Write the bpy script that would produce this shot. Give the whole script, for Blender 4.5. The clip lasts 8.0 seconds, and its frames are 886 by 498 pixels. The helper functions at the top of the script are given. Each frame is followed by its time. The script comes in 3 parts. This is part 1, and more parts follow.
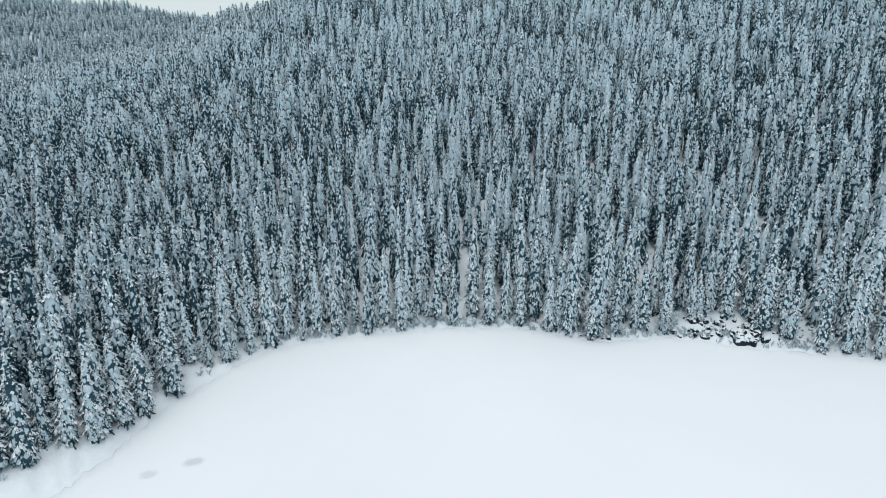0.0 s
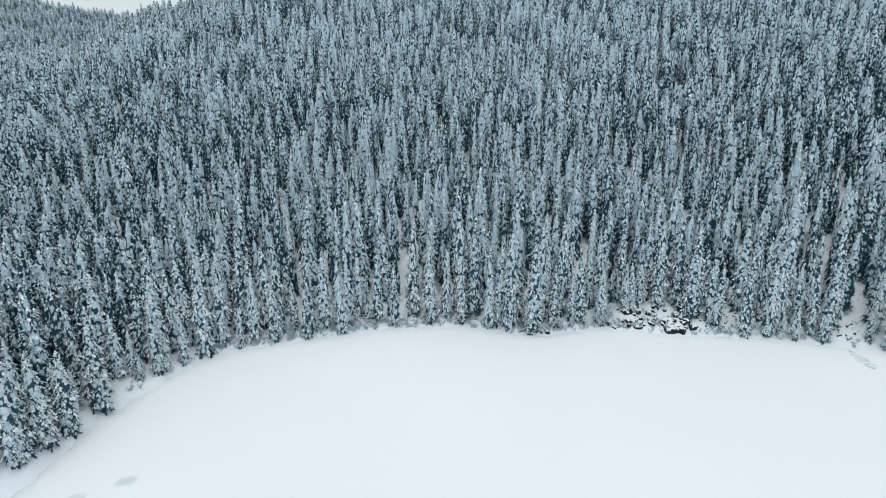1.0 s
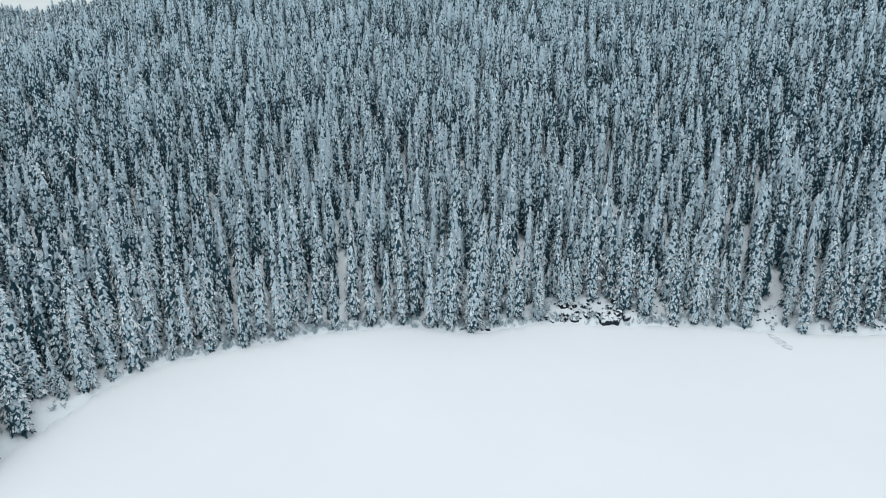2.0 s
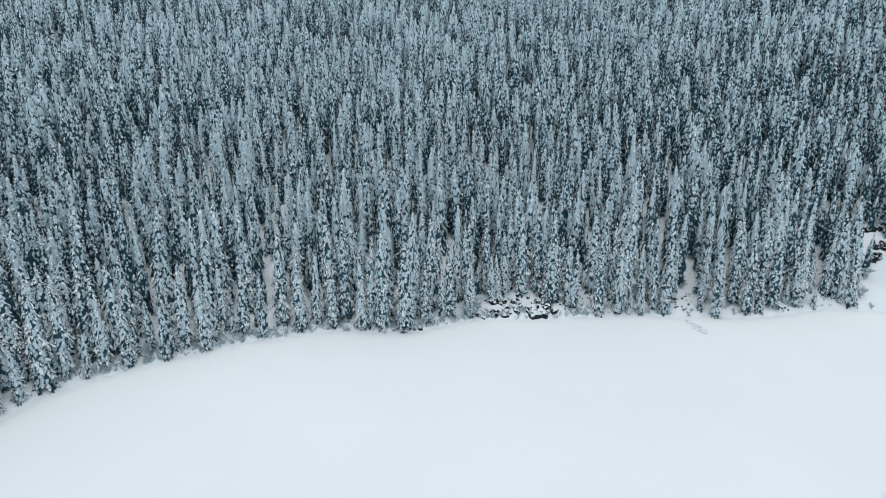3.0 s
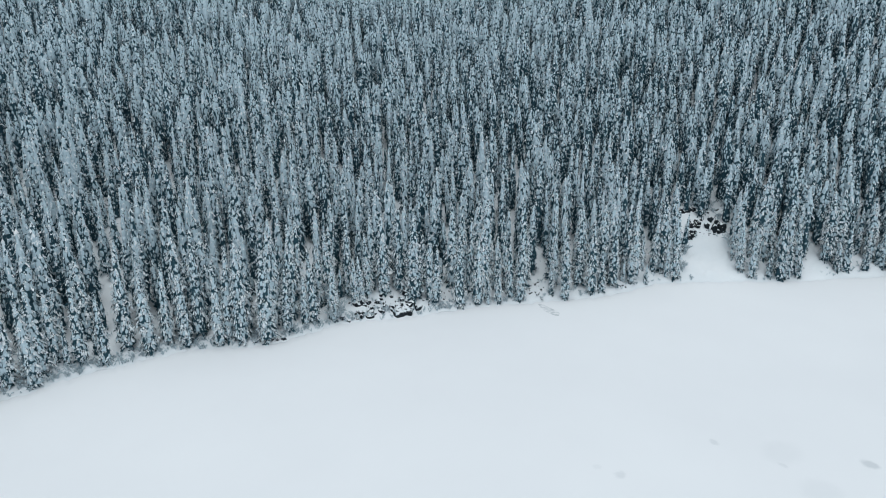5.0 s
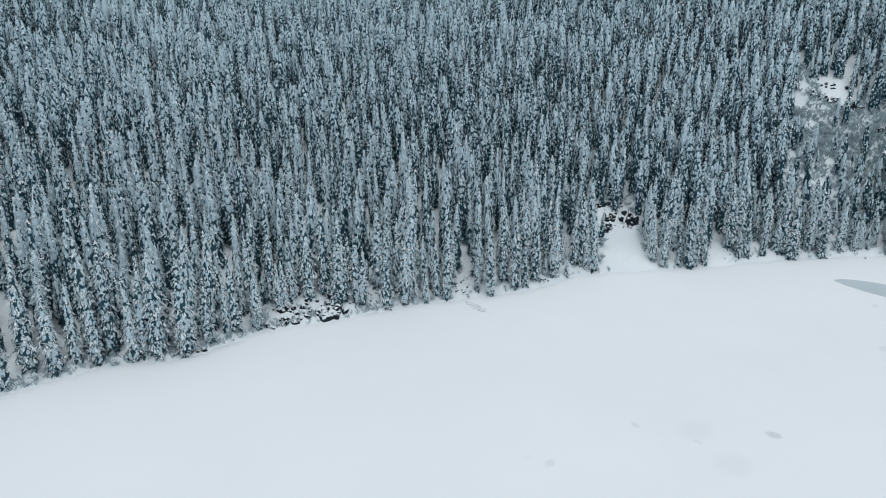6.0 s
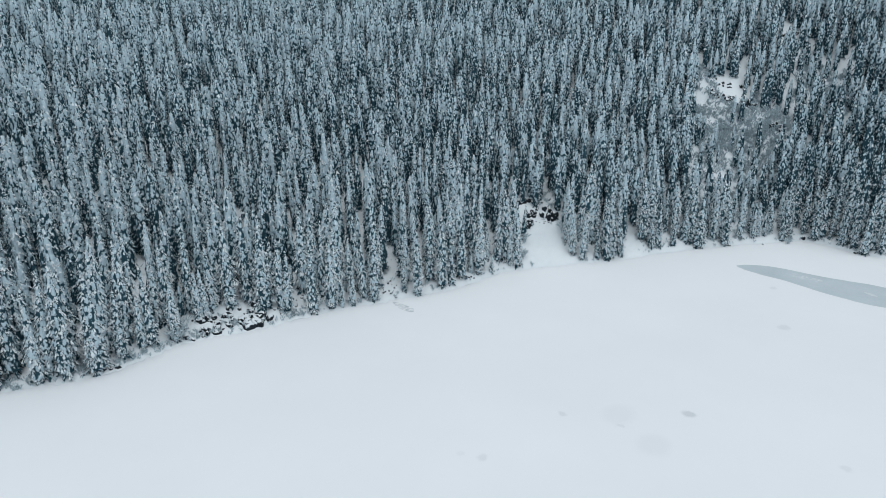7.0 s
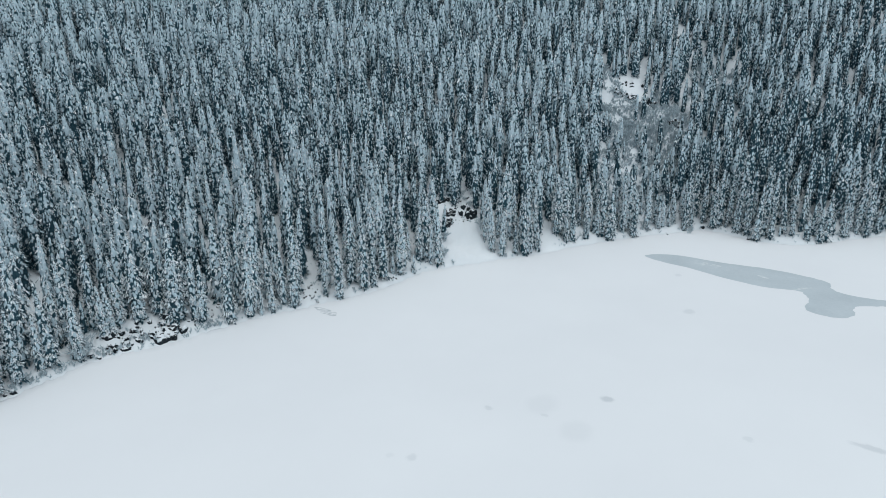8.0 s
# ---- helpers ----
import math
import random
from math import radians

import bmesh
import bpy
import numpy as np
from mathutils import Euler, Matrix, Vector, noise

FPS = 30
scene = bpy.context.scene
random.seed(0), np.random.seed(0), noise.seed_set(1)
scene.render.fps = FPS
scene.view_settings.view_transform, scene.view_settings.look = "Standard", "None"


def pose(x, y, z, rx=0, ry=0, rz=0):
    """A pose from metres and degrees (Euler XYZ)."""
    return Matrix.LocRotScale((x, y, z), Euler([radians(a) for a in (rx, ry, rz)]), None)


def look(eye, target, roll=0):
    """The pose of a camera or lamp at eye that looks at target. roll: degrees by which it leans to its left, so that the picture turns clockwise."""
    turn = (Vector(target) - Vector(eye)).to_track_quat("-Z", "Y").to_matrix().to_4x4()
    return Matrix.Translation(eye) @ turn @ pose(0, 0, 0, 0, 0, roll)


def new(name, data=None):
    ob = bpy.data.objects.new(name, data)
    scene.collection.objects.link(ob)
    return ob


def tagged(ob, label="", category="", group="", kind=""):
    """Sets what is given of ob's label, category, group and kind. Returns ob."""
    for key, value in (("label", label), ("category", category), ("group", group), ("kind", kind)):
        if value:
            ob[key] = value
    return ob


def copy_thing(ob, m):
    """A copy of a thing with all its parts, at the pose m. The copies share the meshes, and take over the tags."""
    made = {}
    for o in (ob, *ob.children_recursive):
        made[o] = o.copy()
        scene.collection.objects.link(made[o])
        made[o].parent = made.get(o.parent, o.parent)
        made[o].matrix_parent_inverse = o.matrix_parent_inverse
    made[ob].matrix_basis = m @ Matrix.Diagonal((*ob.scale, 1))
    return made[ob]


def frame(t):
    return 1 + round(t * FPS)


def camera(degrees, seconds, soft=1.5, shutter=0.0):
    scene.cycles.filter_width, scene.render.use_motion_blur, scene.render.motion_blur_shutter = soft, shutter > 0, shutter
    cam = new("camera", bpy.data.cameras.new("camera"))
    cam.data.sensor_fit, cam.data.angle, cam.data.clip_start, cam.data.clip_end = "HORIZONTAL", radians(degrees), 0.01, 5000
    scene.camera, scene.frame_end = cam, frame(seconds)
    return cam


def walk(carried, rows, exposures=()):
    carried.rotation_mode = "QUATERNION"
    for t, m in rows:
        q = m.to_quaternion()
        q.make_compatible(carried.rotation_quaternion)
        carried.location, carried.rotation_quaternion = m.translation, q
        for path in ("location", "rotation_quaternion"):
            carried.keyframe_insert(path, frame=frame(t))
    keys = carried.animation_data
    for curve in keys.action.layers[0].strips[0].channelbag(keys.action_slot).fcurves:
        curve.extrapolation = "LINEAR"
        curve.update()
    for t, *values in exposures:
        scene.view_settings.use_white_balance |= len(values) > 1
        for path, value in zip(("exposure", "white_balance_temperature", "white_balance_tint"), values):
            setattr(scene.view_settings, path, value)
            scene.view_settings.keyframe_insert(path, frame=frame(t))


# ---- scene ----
EYE = (0.0, 0.0, 77.0)
PITCH, ROLL = -16.76, -0.13
YAW = [(0.0, 0.0), (0.5, -2.87), (1.0, -6.05), (1.5, -8.96), (1.7, -10.17), (2.8, -17.79), (3.0, -19.14), (3.5, -22.48), (4.0, -26.12), (4.5, -29.48),
       (4.7, -30.83), (5.8, -38.97), (6.0, -40.41), (6.5, -44.07), (7.0, -47.80), (7.5, -51.93), (8.0, -55.65)]


def aim(yaw):
    """A point ahead of the hovering camera, for a turn to the left in degrees."""
    a, e = radians(yaw), radians(PITCH)
    return (EYE[0] - math.sin(a) * math.cos(e), EYE[1] + math.cos(a) * math.cos(e), EYE[2] + math.sin(e))


cam = camera(72.87, 8.0, soft=0.6)
# it gets a little darker on the way; a cool white balance
walk(cam, [(t, look(EYE, aim(yaw), ROLL)) for t, yaw in YAW], [(0.0, 0.04, 6250, 4), (3.0, -0.06, 6230, 4), (8.0, -0.21, 6195, 4)])

# ---- overcast daylight ----
world = bpy.data.worlds.new("overcast_sky")
scene.world = world
world.use_nodes = True
wn = world.node_tree
sky = wn.nodes.new("ShaderNodeTexSky")
sky.sky_type, sky.sun_disc = "NISHITA", False
sky.sun_elevation, sky.sun_rotation = radians(78), radians(200)
grey = wn.nodes.new("ShaderNodeHueSaturation")
grey.inputs["Saturation"].default_value = 0.45
wn.links.new(sky.outputs[0], grey.inputs["Color"])
veil = wn.nodes.new("ShaderNodeMix")
veil.data_type = "RGBA"
veil.inputs[0].default_value = 0.4
veil.inputs[7].default_value = (6.8, 6.9, 7.1, 1)
wn.links.new(grey.outputs[0], veil.inputs[6])
wn.links.new(veil.outputs[2], wn.nodes["Background"].inputs["Color"])
wn.nodes["Background"].inputs["Strength"].default_value = 0.126
sun = new("sun", bpy.data.lights.new("sun", "SUN"))
sun.data.energy, sun.data.angle, sun.data.color = 1.15, radians(65), (1.0, 0.995, 0.985)
sun.matrix_world = look((0, 0, 300), (100 * math.sin(radians(20)), 100 * math.cos(radians(20)), 300 - 100 * math.tan(radians(78))))

# ---- materials ----


def shader(name, rough=0.8):
    m = bpy.data.materials.new(name)
    m.use_nodes = True
    nt = m.node_tree
    b = nt.nodes["Principled BSDF"]
    b.inputs["Roughness"].default_value = rough
    b.inputs["Specular IOR Level"].default_value = 0.25
    return m, nt, b


def node(nt, kind, **inputs):
    n = nt.nodes.new("ShaderNode" + kind)
    for key, value in inputs.items():
        n.inputs[key.replace("_", " ")].default_value = value
    return n


def noise_at(nt, scale, detail=4.0, rough=0.55):
    geo = nt.nodes.new("ShaderNodeNewGeometry")
    n = node(nt, "TexNoise", Scale=scale, Detail=detail, Roughness=rough)
    nt.links.new(geo.outputs["Position"], n.inputs["Vector"])
    return n


def ramp(nt, source, stops):
    r = nt.nodes.new("ShaderNodeValToRGB")
    nt.links.new(source, r.inputs["Fac"])
    els = r.color_ramp.elements
    while len(els) < len(stops):
        els.new(0.5)
    for e, (p, c) in zip(els, stops):
        e.position, e.color = p, (*c, 1)
    return r.outputs["Color"]


def bump(nt, b, source, strength, distance):
    n = node(nt, "Bump", Strength=strength, Distance=distance)
    nt.links.new(source, n.inputs["Height"])
    nt.links.new(n.outputs["Normal"], b.inputs["Normal"])


def blend(nt, fac, a, c, mode="MIX"):
    n = nt.nodes.new("ShaderNodeMix")
    n.data_type, n.blend_type = "RGBA", mode
    for sock, v in ((n.inputs[0], fac), (n.inputs[6], a), (n.inputs[7], c)):
        if isinstance(v, tuple):
            sock.default_value = (*v, 1)
        elif isinstance(v, (int, float)):
            sock.default_value = v
        else:
            nt.links.new(v, sock)
    return n.outputs[2]


def rescaled(nt, source, low, high):
    n = nt.nodes.new("ShaderNodeMapRange")
    n.inputs[1].default_value, n.inputs[2].default_value = low, high
    nt.links.new(source, n.inputs[0])
    return n.outputs[0]


def island_value(nt):
    geo = nt.nodes.new("ShaderNodeNewGeometry")
    return geo.outputs["Random Per Island"]


# how much snow each tree holds, 0 to 1, is kept with its mesh, less the shade painted low in the crown
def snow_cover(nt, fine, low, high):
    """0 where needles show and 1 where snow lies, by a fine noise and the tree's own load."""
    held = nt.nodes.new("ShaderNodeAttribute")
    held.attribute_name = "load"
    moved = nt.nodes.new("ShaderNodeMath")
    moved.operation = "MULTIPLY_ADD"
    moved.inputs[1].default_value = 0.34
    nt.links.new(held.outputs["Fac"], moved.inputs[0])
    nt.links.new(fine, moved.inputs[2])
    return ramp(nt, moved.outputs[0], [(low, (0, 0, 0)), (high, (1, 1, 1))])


def clumps(nt, scale, share):
    """Rounded clumps with crevices between them, mixed with a fine noise, both drawn out up and down, as snow and needles hang."""
    geo = nt.nodes.new("ShaderNodeNewGeometry")
    drawn = nt.nodes.new("ShaderNodeVectorMath")
    drawn.operation = "MULTIPLY"
    drawn.inputs[1].default_value = (1, 1, 0.58)
    nt.links.new(geo.outputs["Position"], drawn.inputs[0])
    fine = node(nt, "TexNoise", Scale=scale * 1.7, Detail=2.0, Roughness=0.55)
    cell = node(nt, "TexVoronoi", Scale=scale)
    nt.links.new(drawn.outputs[0], fine.inputs["Vector"])
    # the clumps' outlines are ragged
    bent = nt.nodes.new("ShaderNodeVectorMath")
    bent.operation = "MULTIPLY_ADD"
    bent.inputs[1].default_value = (0.7, 0.7, 0.7)
    nt.links.new(fine.outputs["Color"], bent.inputs[0])
    nt.links.new(drawn.outputs[0], bent.inputs[2])
    nt.links.new(bent.outputs[0], cell.inputs["Vector"])
    low = nt.nodes.new("ShaderNodeMath")
    low.operation = "MULTIPLY_ADD"
    low.inputs[1].default_value, low.inputs[2].default_value = -share, share
    nt.links.new(cell.outputs["Distance"], low.inputs[0])
    both = nt.nodes.new("ShaderNodeMath")
    both.operation = "MULTIPLY_ADD"
    both.inputs[1].default_value = 1 - share
    nt.links.new(fine.outputs["Fac"], both.inputs[0])
    nt.links.new(low.outputs[0], both.inputs[2])
    return both.outputs[0]


# snow on boughs, thin in places so that needles show through
SNOW_BOUGH, nt, b = shader("snow_on_boughs", 0.85)
fine, wide = clumps(nt, 1.0, 0.67), noise_at(nt, 0.035, 3)
tone = ramp(nt, island_value(nt), [(0.0, (0.69, 0.785, 0.83)), (1.0, (0.985, 0.99, 0.992))])
patchy = ramp(nt, wide.outputs["Fac"], [(0.35, (0.93, 0.95, 0.96)), (0.65, (1, 1, 1))])
nt.links.new(blend(nt, snow_cover(nt, fine, 0.54, 0.61), (0.031, 0.079, 0.105), blend(nt, 1.0, tone, patchy, "MULTIPLY")), b.inputs["Base Color"])
bump(nt, b, fine, 1.0, 0.8)

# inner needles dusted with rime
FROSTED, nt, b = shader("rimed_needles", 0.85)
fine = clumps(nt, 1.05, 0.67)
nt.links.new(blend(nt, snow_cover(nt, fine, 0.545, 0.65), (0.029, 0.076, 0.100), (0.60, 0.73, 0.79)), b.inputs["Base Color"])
bump(nt, b, fine, 1.0, 0.8)

# dark spruce needles
NEEDLES, nt, b = shader("spruce_needles", 0.7)
tone = ramp(nt, island_value(nt), [(0.0, (0.010, 0.040, 0.054)), (1.0, (0.032, 0.092, 0.118))])
nt.links.new(tone, b.inputs["Base Color"])

# trunks
BARK, nt, b = shader("spruce_bark", 0.9)
grain = noise_at(nt, 3.0, 4)
nt.links.new(ramp(nt, grain.outputs["Fac"], [(0.3, (0.022, 0.034, 0.041)), (0.7, (0.066, 0.086, 0.096))]), b.inputs["Base Color"])

# snow lying on the hillside
SNOW, nt, b = shader("snow_on_slope", 0.8)
wide, fine = noise_at(nt, 0.05, 5), noise_at(nt, 0.7, 4)
nt.links.new(ramp(nt, wide.outputs["Fac"], [(0.3, (0.75, 0.79, 0.815)), (0.7, (0.845, 0.87, 0.885))]), b.inputs["Base Color"])
bump(nt, b, fine.outputs["Fac"], 0.5, 0.5)

# snow on the lake ice, with soft spots where water has soaked up: x, y, half length, half width, depth of grey
SPOTS = [(-51.1, 105, 2.6, 2.1, 0.20), (-58.6, 101.1, 2.4, 2.0, 0.14), (-70, 108.5, 2.0, 0.8, 0.12), (128.9, 39.9, 2.0, 2.4, 0.18), (197.2, 36.5, 3.2, 2.6, 0.09),
         (109.4, 61.8, 1.2, 1.5, 0.10), (84.1, 65.5, 1.8, 1.6, 0.09), (82.1, 69.6, 1.3, 1.2, 0.04), (130, 8.9, 1.5, 1.6, 0.07), (141, -13, 1.6, 5.0, 0.14),
         (233, 48.8, 2.5, 1.6, 0.07), (113.8, 49.5, 1.0, 1.6, 0.07), (112, 41, 6, 5, 0.04), (-76, 112, 1.8, 0.8, 0.10), (118, 52, 7, 5, 0.035)]
LAKE, nt, b = shader("snow_on_ice", 0.75)
wide, fine = noise_at(nt, 0.012, 4), noise_at(nt, 0.25, 4)
colour = ramp(nt, wide.outputs["Fac"], [(0.3, (0.82, 0.83, 0.845)), (0.7, (0.87, 0.88, 0.89))])
place = nt.nodes.new("ShaderNodeNewGeometry")
ragged = noise_at(nt, 0.5, 3)
offset = nt.nodes.new("ShaderNodeVectorMath")
offset.operation = "SCALE"
offset.inputs[3].default_value = 1.6
nt.links.new(ragged.outputs["Color"], offset.inputs[0])
moved = nt.nodes.new("ShaderNodeVectorMath")
nt.links.new(place.outputs["Position"], moved.inputs[0])
nt.links.new(offset.outputs[0], moved.inputs[1])
for sx, sy, rx, ry, depth in SPOTS:
    rel = nt.nodes.new("ShaderNodeVectorMath")
    rel.operation = "SUBTRACT"
    rel.inputs[1].default_value = (sx + 0.8, sy + 0.8, 0.8)
    nt.links.new(moved.outputs[0], rel.inputs[0])
    shaped = nt.nodes.new("ShaderNodeVectorMath")
    shaped.operation = "MULTIPLY"
    shaped.inputs[1].default_value = (1 / rx, 1 / ry, 0)
    nt.links.new(rel.outputs[0], shaped.inputs[0])
    far = nt.nodes.new("ShaderNodeVectorMath")
    far.operation = "LENGTH"
    nt.links.new(shaped.outputs[0], far.inputs[0])
    mask = nt.nodes.new("ShaderNodeMapRange")
    mask.interpolation_type = "SMOOTHSTEP"
    for key, value in ((1, 0.35), (2, 0.95), (3, depth * 1.9), (4, 0.0)):
        mask.inputs[key].default_value = value
    nt.links.new(far.outputs["Value"], mask.inputs[0])
    colour = blend(nt, mask.outputs[0], colour, (0.33, 0.37, 0.40))
# broken grey bands paint the shaded step at the foot of the bank; the lake's mesh holds the distance from the shore
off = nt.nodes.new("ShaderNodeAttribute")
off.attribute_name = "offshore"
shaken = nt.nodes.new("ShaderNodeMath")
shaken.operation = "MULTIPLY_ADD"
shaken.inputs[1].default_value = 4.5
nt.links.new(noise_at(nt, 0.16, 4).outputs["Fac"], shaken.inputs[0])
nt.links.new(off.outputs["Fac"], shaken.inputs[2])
bank_shade = ramp(nt, rescaled(nt, shaken.outputs[0], 3.2, 8.2), [(0.0, (0, 0, 0)), (0.22, (1, 1, 1)), (0.42, (0.25, 0.25, 0.25)), (1.0, (0, 0, 0))])
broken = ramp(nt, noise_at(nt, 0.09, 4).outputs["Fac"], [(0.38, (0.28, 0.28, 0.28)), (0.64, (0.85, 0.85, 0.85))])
colour = blend(nt, blend(nt, 1.0, bank_shade, broken, "MULTIPLY"), colour, (0.44, 0.48, 0.51))
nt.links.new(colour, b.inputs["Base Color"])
bump(nt, b, fine.outputs["Fac"], 0.12, 0.15)

# wet slush on the ice
SLUSH, nt, b = shader("wet_slush", 0.5)
wide, fine = noise_at(nt, 0.07, 5), noise_at(nt, 0.9, 4)
tone = ramp(nt, wide.outputs["Fac"], [(0.3, (0.515, 0.57, 0.60)), (0.64, (0.575, 0.63, 0.66)), (0.72, (0.74, 0.77, 0.785))])
nt.links.new(blend(nt, 0.06, tone, ramp(nt, fine.outputs["Fac"], [(0.3, (0.2, 0.2, 0.2)), (0.7, (0.9, 0.9, 0.9))]), "OVERLAY"), b.inputs["Base Color"])

# thinly snowed slush along the bank
FAINT, nt, b = shader("snowed_slush", 0.7)
fine = noise_at(nt, 0.6, 4)
nt.links.new(ramp(nt, fine.outputs["Fac"], [(0.40, (0.56, 0.59, 0.61)), (0.62, (0.845, 0.855, 0.867))]), b.inputs["Base Color"])

# thin snow lying on slush
FLECK, nt, b = shader("thin_snow", 0.75)
fine = noise_at(nt, 0.8, 4)
nt.links.new(ramp(nt, fine.outputs["Fac"], [(0.35, (0.58, 0.63, 0.65)), (0.65, (0.74, 0.77, 0.785))]), b.inputs["Base Color"])

# dark wet rock
ROCK, nt, b = shader("dark_wet_rock", 0.6)
wide, fine = noise_at(nt, 0.5, 5), noise_at(nt, 3.0, 5)
tone = ramp(nt, wide.outputs["Fac"], [(0.3, (0.004, 0.008, 0.012)), (0.7, (0.022, 0.032, 0.040))])
nt.links.new(blend(nt, 0.25, tone, ramp(nt, fine.outputs["Fac"], [(0.3, (0.1, 0.1, 0.1)), (0.7, (0.9, 0.9, 0.9))]), "OVERLAY"), b.inputs["Base Color"])
bump(nt, b, fine.outputs["Fac"], 0.8, 0.3)

# frosted twigs
TWIG, nt, b = shader("frosted_twigs", 0.85)
fine = noise_at(nt, 2.0, 3)
nt.links.new(ramp(nt, fine.outputs["Fac"], [(0.35, (0.30, 0.375, 0.41)), (0.6, (0.62, 0.71, 0.755))]), b.inputs["Base Color"])

# ---- lie of the land ----
# the shore: bearing from the camera in degrees (to the right of +y), distance from the camera's foot
SHORE = [(-180, 190), (-130, 150), (-90, 118), (-60, 110), (-41.7, 119), (-37.4, 121.6), (-32.6, 129.3), (-27.3, 144), (-23.5, 151.5),
         (-20.2, 159.7), (-16.9, 165.8), (-13, 167.5), (-9.6, 167.8), (-4.9, 168.9), (-1.4, 171.6), (3.8, 172), (8.5, 173.3),
         (12.5, 169.2), (15.3, 168), (18, 171.2), (22.6, 178.6), (26, 179.4), (30, 181.2), (34.2, 186.6), (37.9, 190.8), (41.8, 194.6),
         (47.4, 202.6), (50.8, 211.7), (53.1, 224.1), (56, 230.8), (60.5, 240.5), (64.9, 250.8), (67.6, 262.4), (72.8, 284.9),
         (77.7, 306.6), (79.8, 318.4), (81.9, 312), (84.2, 303.8), (86.4, 304.8), (88.8, 312.8), (91, 332.6), (93.1, 347.6), (110, 380),
         (140, 300), (180, 190)]
# height of the ground at steps behind the shore, for bearings round the lake
STEPS = [0, 30, 70, 150, 280, 450, 750, 1100, 1350, 4400]
LAND = [(-180, [1, 9, 20, 40, 70, 110, 150, 170, 180, 180]), (-60, [1, 9, 19, 32, 42, 50, 50, 130, 199, 130]), (-36, [1, 9, 19, 32, 42, 50, 50, 130, 199, 130]),
        (-25, [1, 9, 20, 36, 58, 76, 62, 130, 192, 120]), (-17, [1, 10, 22, 44, 78, 112, 98, 130, 180, 120]), (-8, [1, 11, 25, 51, 98, 158, 225, 250, 260, 220]),
        (30, [1, 11, 27, 58, 106, 168, 250, 280, 280, 220]), (45, [1, 12, 30, 66, 122, 190, 270, 300, 290, 220]), (60, [1, 13, 36, 84, 158, 235, 300, 320, 300, 220]),
        (75, [1, 12, 40, 104, 188, 260, 310, 320, 300, 220]), (100, [1, 12, 40, 104, 188, 260, 310, 320, 300, 220]), (180, [1, 9, 20, 40, 70, 110, 150, 170, 180, 180])]


def wave(x, y, scale, seed):
    """Smooth uneven value in -1 to 1, for arrays."""
    r = np.random.RandomState(seed)
    out = 0
    for k in range(5):
        a, p, f = r.uniform(0, 6.28), r.uniform(0, 6.28), r.uniform(0.6, 1.7) / scale
        out = out + np.sin((x * np.cos(a) + y * np.sin(a)) * f * 6.28 + p)
    return out / 3.0


def shore_at(az):
    a = np.array(SHORE, float)
    near = sum(np.interp(az + d, a[:, 0], a[:, 1]) for d in (-0.8, 0, 0.8)) / 3
    return near + 0.9 * np.sin(az * 2.9) * np.sin(az * 1.13 + 1) + 0.5 * np.sin(az * 7.3)


def height_at(x, y):
    """Height of the hillside; the lake's level is 0."""
    az, r = np.degrees(np.arctan2(x, y)), np.hypot(x, y)
    s = r - shore_at(az)
    bear = np.array([a for a, _ in LAND], float)
    rows = np.array([z for _, z in LAND], float)
    t = np.clip(np.searchsorted(bear, az) - 1, 0, len(bear) - 2)
    w = np.clip((az - bear[t]) / (bear[t + 1] - bear[t]), 0, 1)
    w = w * w * (3 - 2 * w)
    cols = [np.take(rows[:, k], t) * (1 - w) + np.take(rows[:, k], t + 1) * w for k in range(len(STEPS))]
    z = np.zeros_like(s)
    for k in range(len(STEPS) - 1):
        u = np.clip((s - STEPS[k]) / (STEPS[k + 1] - STEPS[k]), 0, 1)
        z = z + (cols[k + 1] - cols[k]) * u
    rough = np.clip(s / 40, 0, 1)
    z = z + rough * (2.0 * wave(x, y, 55, 3) + 0.8 * wave(x, y, 17, 4)) + np.clip(s / 250, 0, 1) * 5 * wave(x, y, 190, 5)
    bank = np.interp(s, [-4, -2.2, -0.6, 1.0, 3, 6], [-0.6, -0.2, 0.14, 0.42, 0.62, 0.6])
    return bank + z + np.clip(s / 4, 0, 1) * np.clip(1.5 - s / 30, 0, 1) * 0.55 * wave(x, y, 6, 6)


def link_mesh(name, verts, faces, materials, slots=None, smooth=True):
    me = bpy.data.meshes.new(name)
    verts, faces = np.asarray(verts, np.float32), np.asarray(faces, np.int32)
    k = faces.shape[1]
    me.vertices.add(len(verts))
    me.vertices.foreach_set("co", verts.ravel())
    me.loops.add(faces.size)
    me.loops.foreach_set("vertex_index", faces.ravel())
    me.polygons.add(len(faces))
    me.polygons.foreach_set("loop_start", np.arange(0, faces.size, k, dtype=np.int32))
    me.polygons.foreach_set("loop_total", np.full(len(faces), k, dtype=np.int32))
    for m in materials:
        me.materials.append(m)
    if slots is not None:
        me.polygons.foreach_set("material_index", np.asarray(slots, np.int32))
    me.polygons.foreach_set("use_smooth", np.full(len(faces), smooth))
    me.update(calc_edges=True)
    return me


def sheet(az, radii):
    """Quads of a polar sheet; radii has a row for each bearing."""
    n, m = radii.shape
    x, y = radii * np.sin(np.radians(az))[:, None], radii * np.cos(np.radians(az))[:, None]
    i = np.arange(n)[:, None] * m + np.arange(m - 1)[None]
    j = np.roll(np.arange(n), -1)[:, None] * m + np.arange(m - 1)[None]
    faces = np.stack([i, i + 1, j + 1, j], -1).reshape(-1, 4)
    return x, y, faces


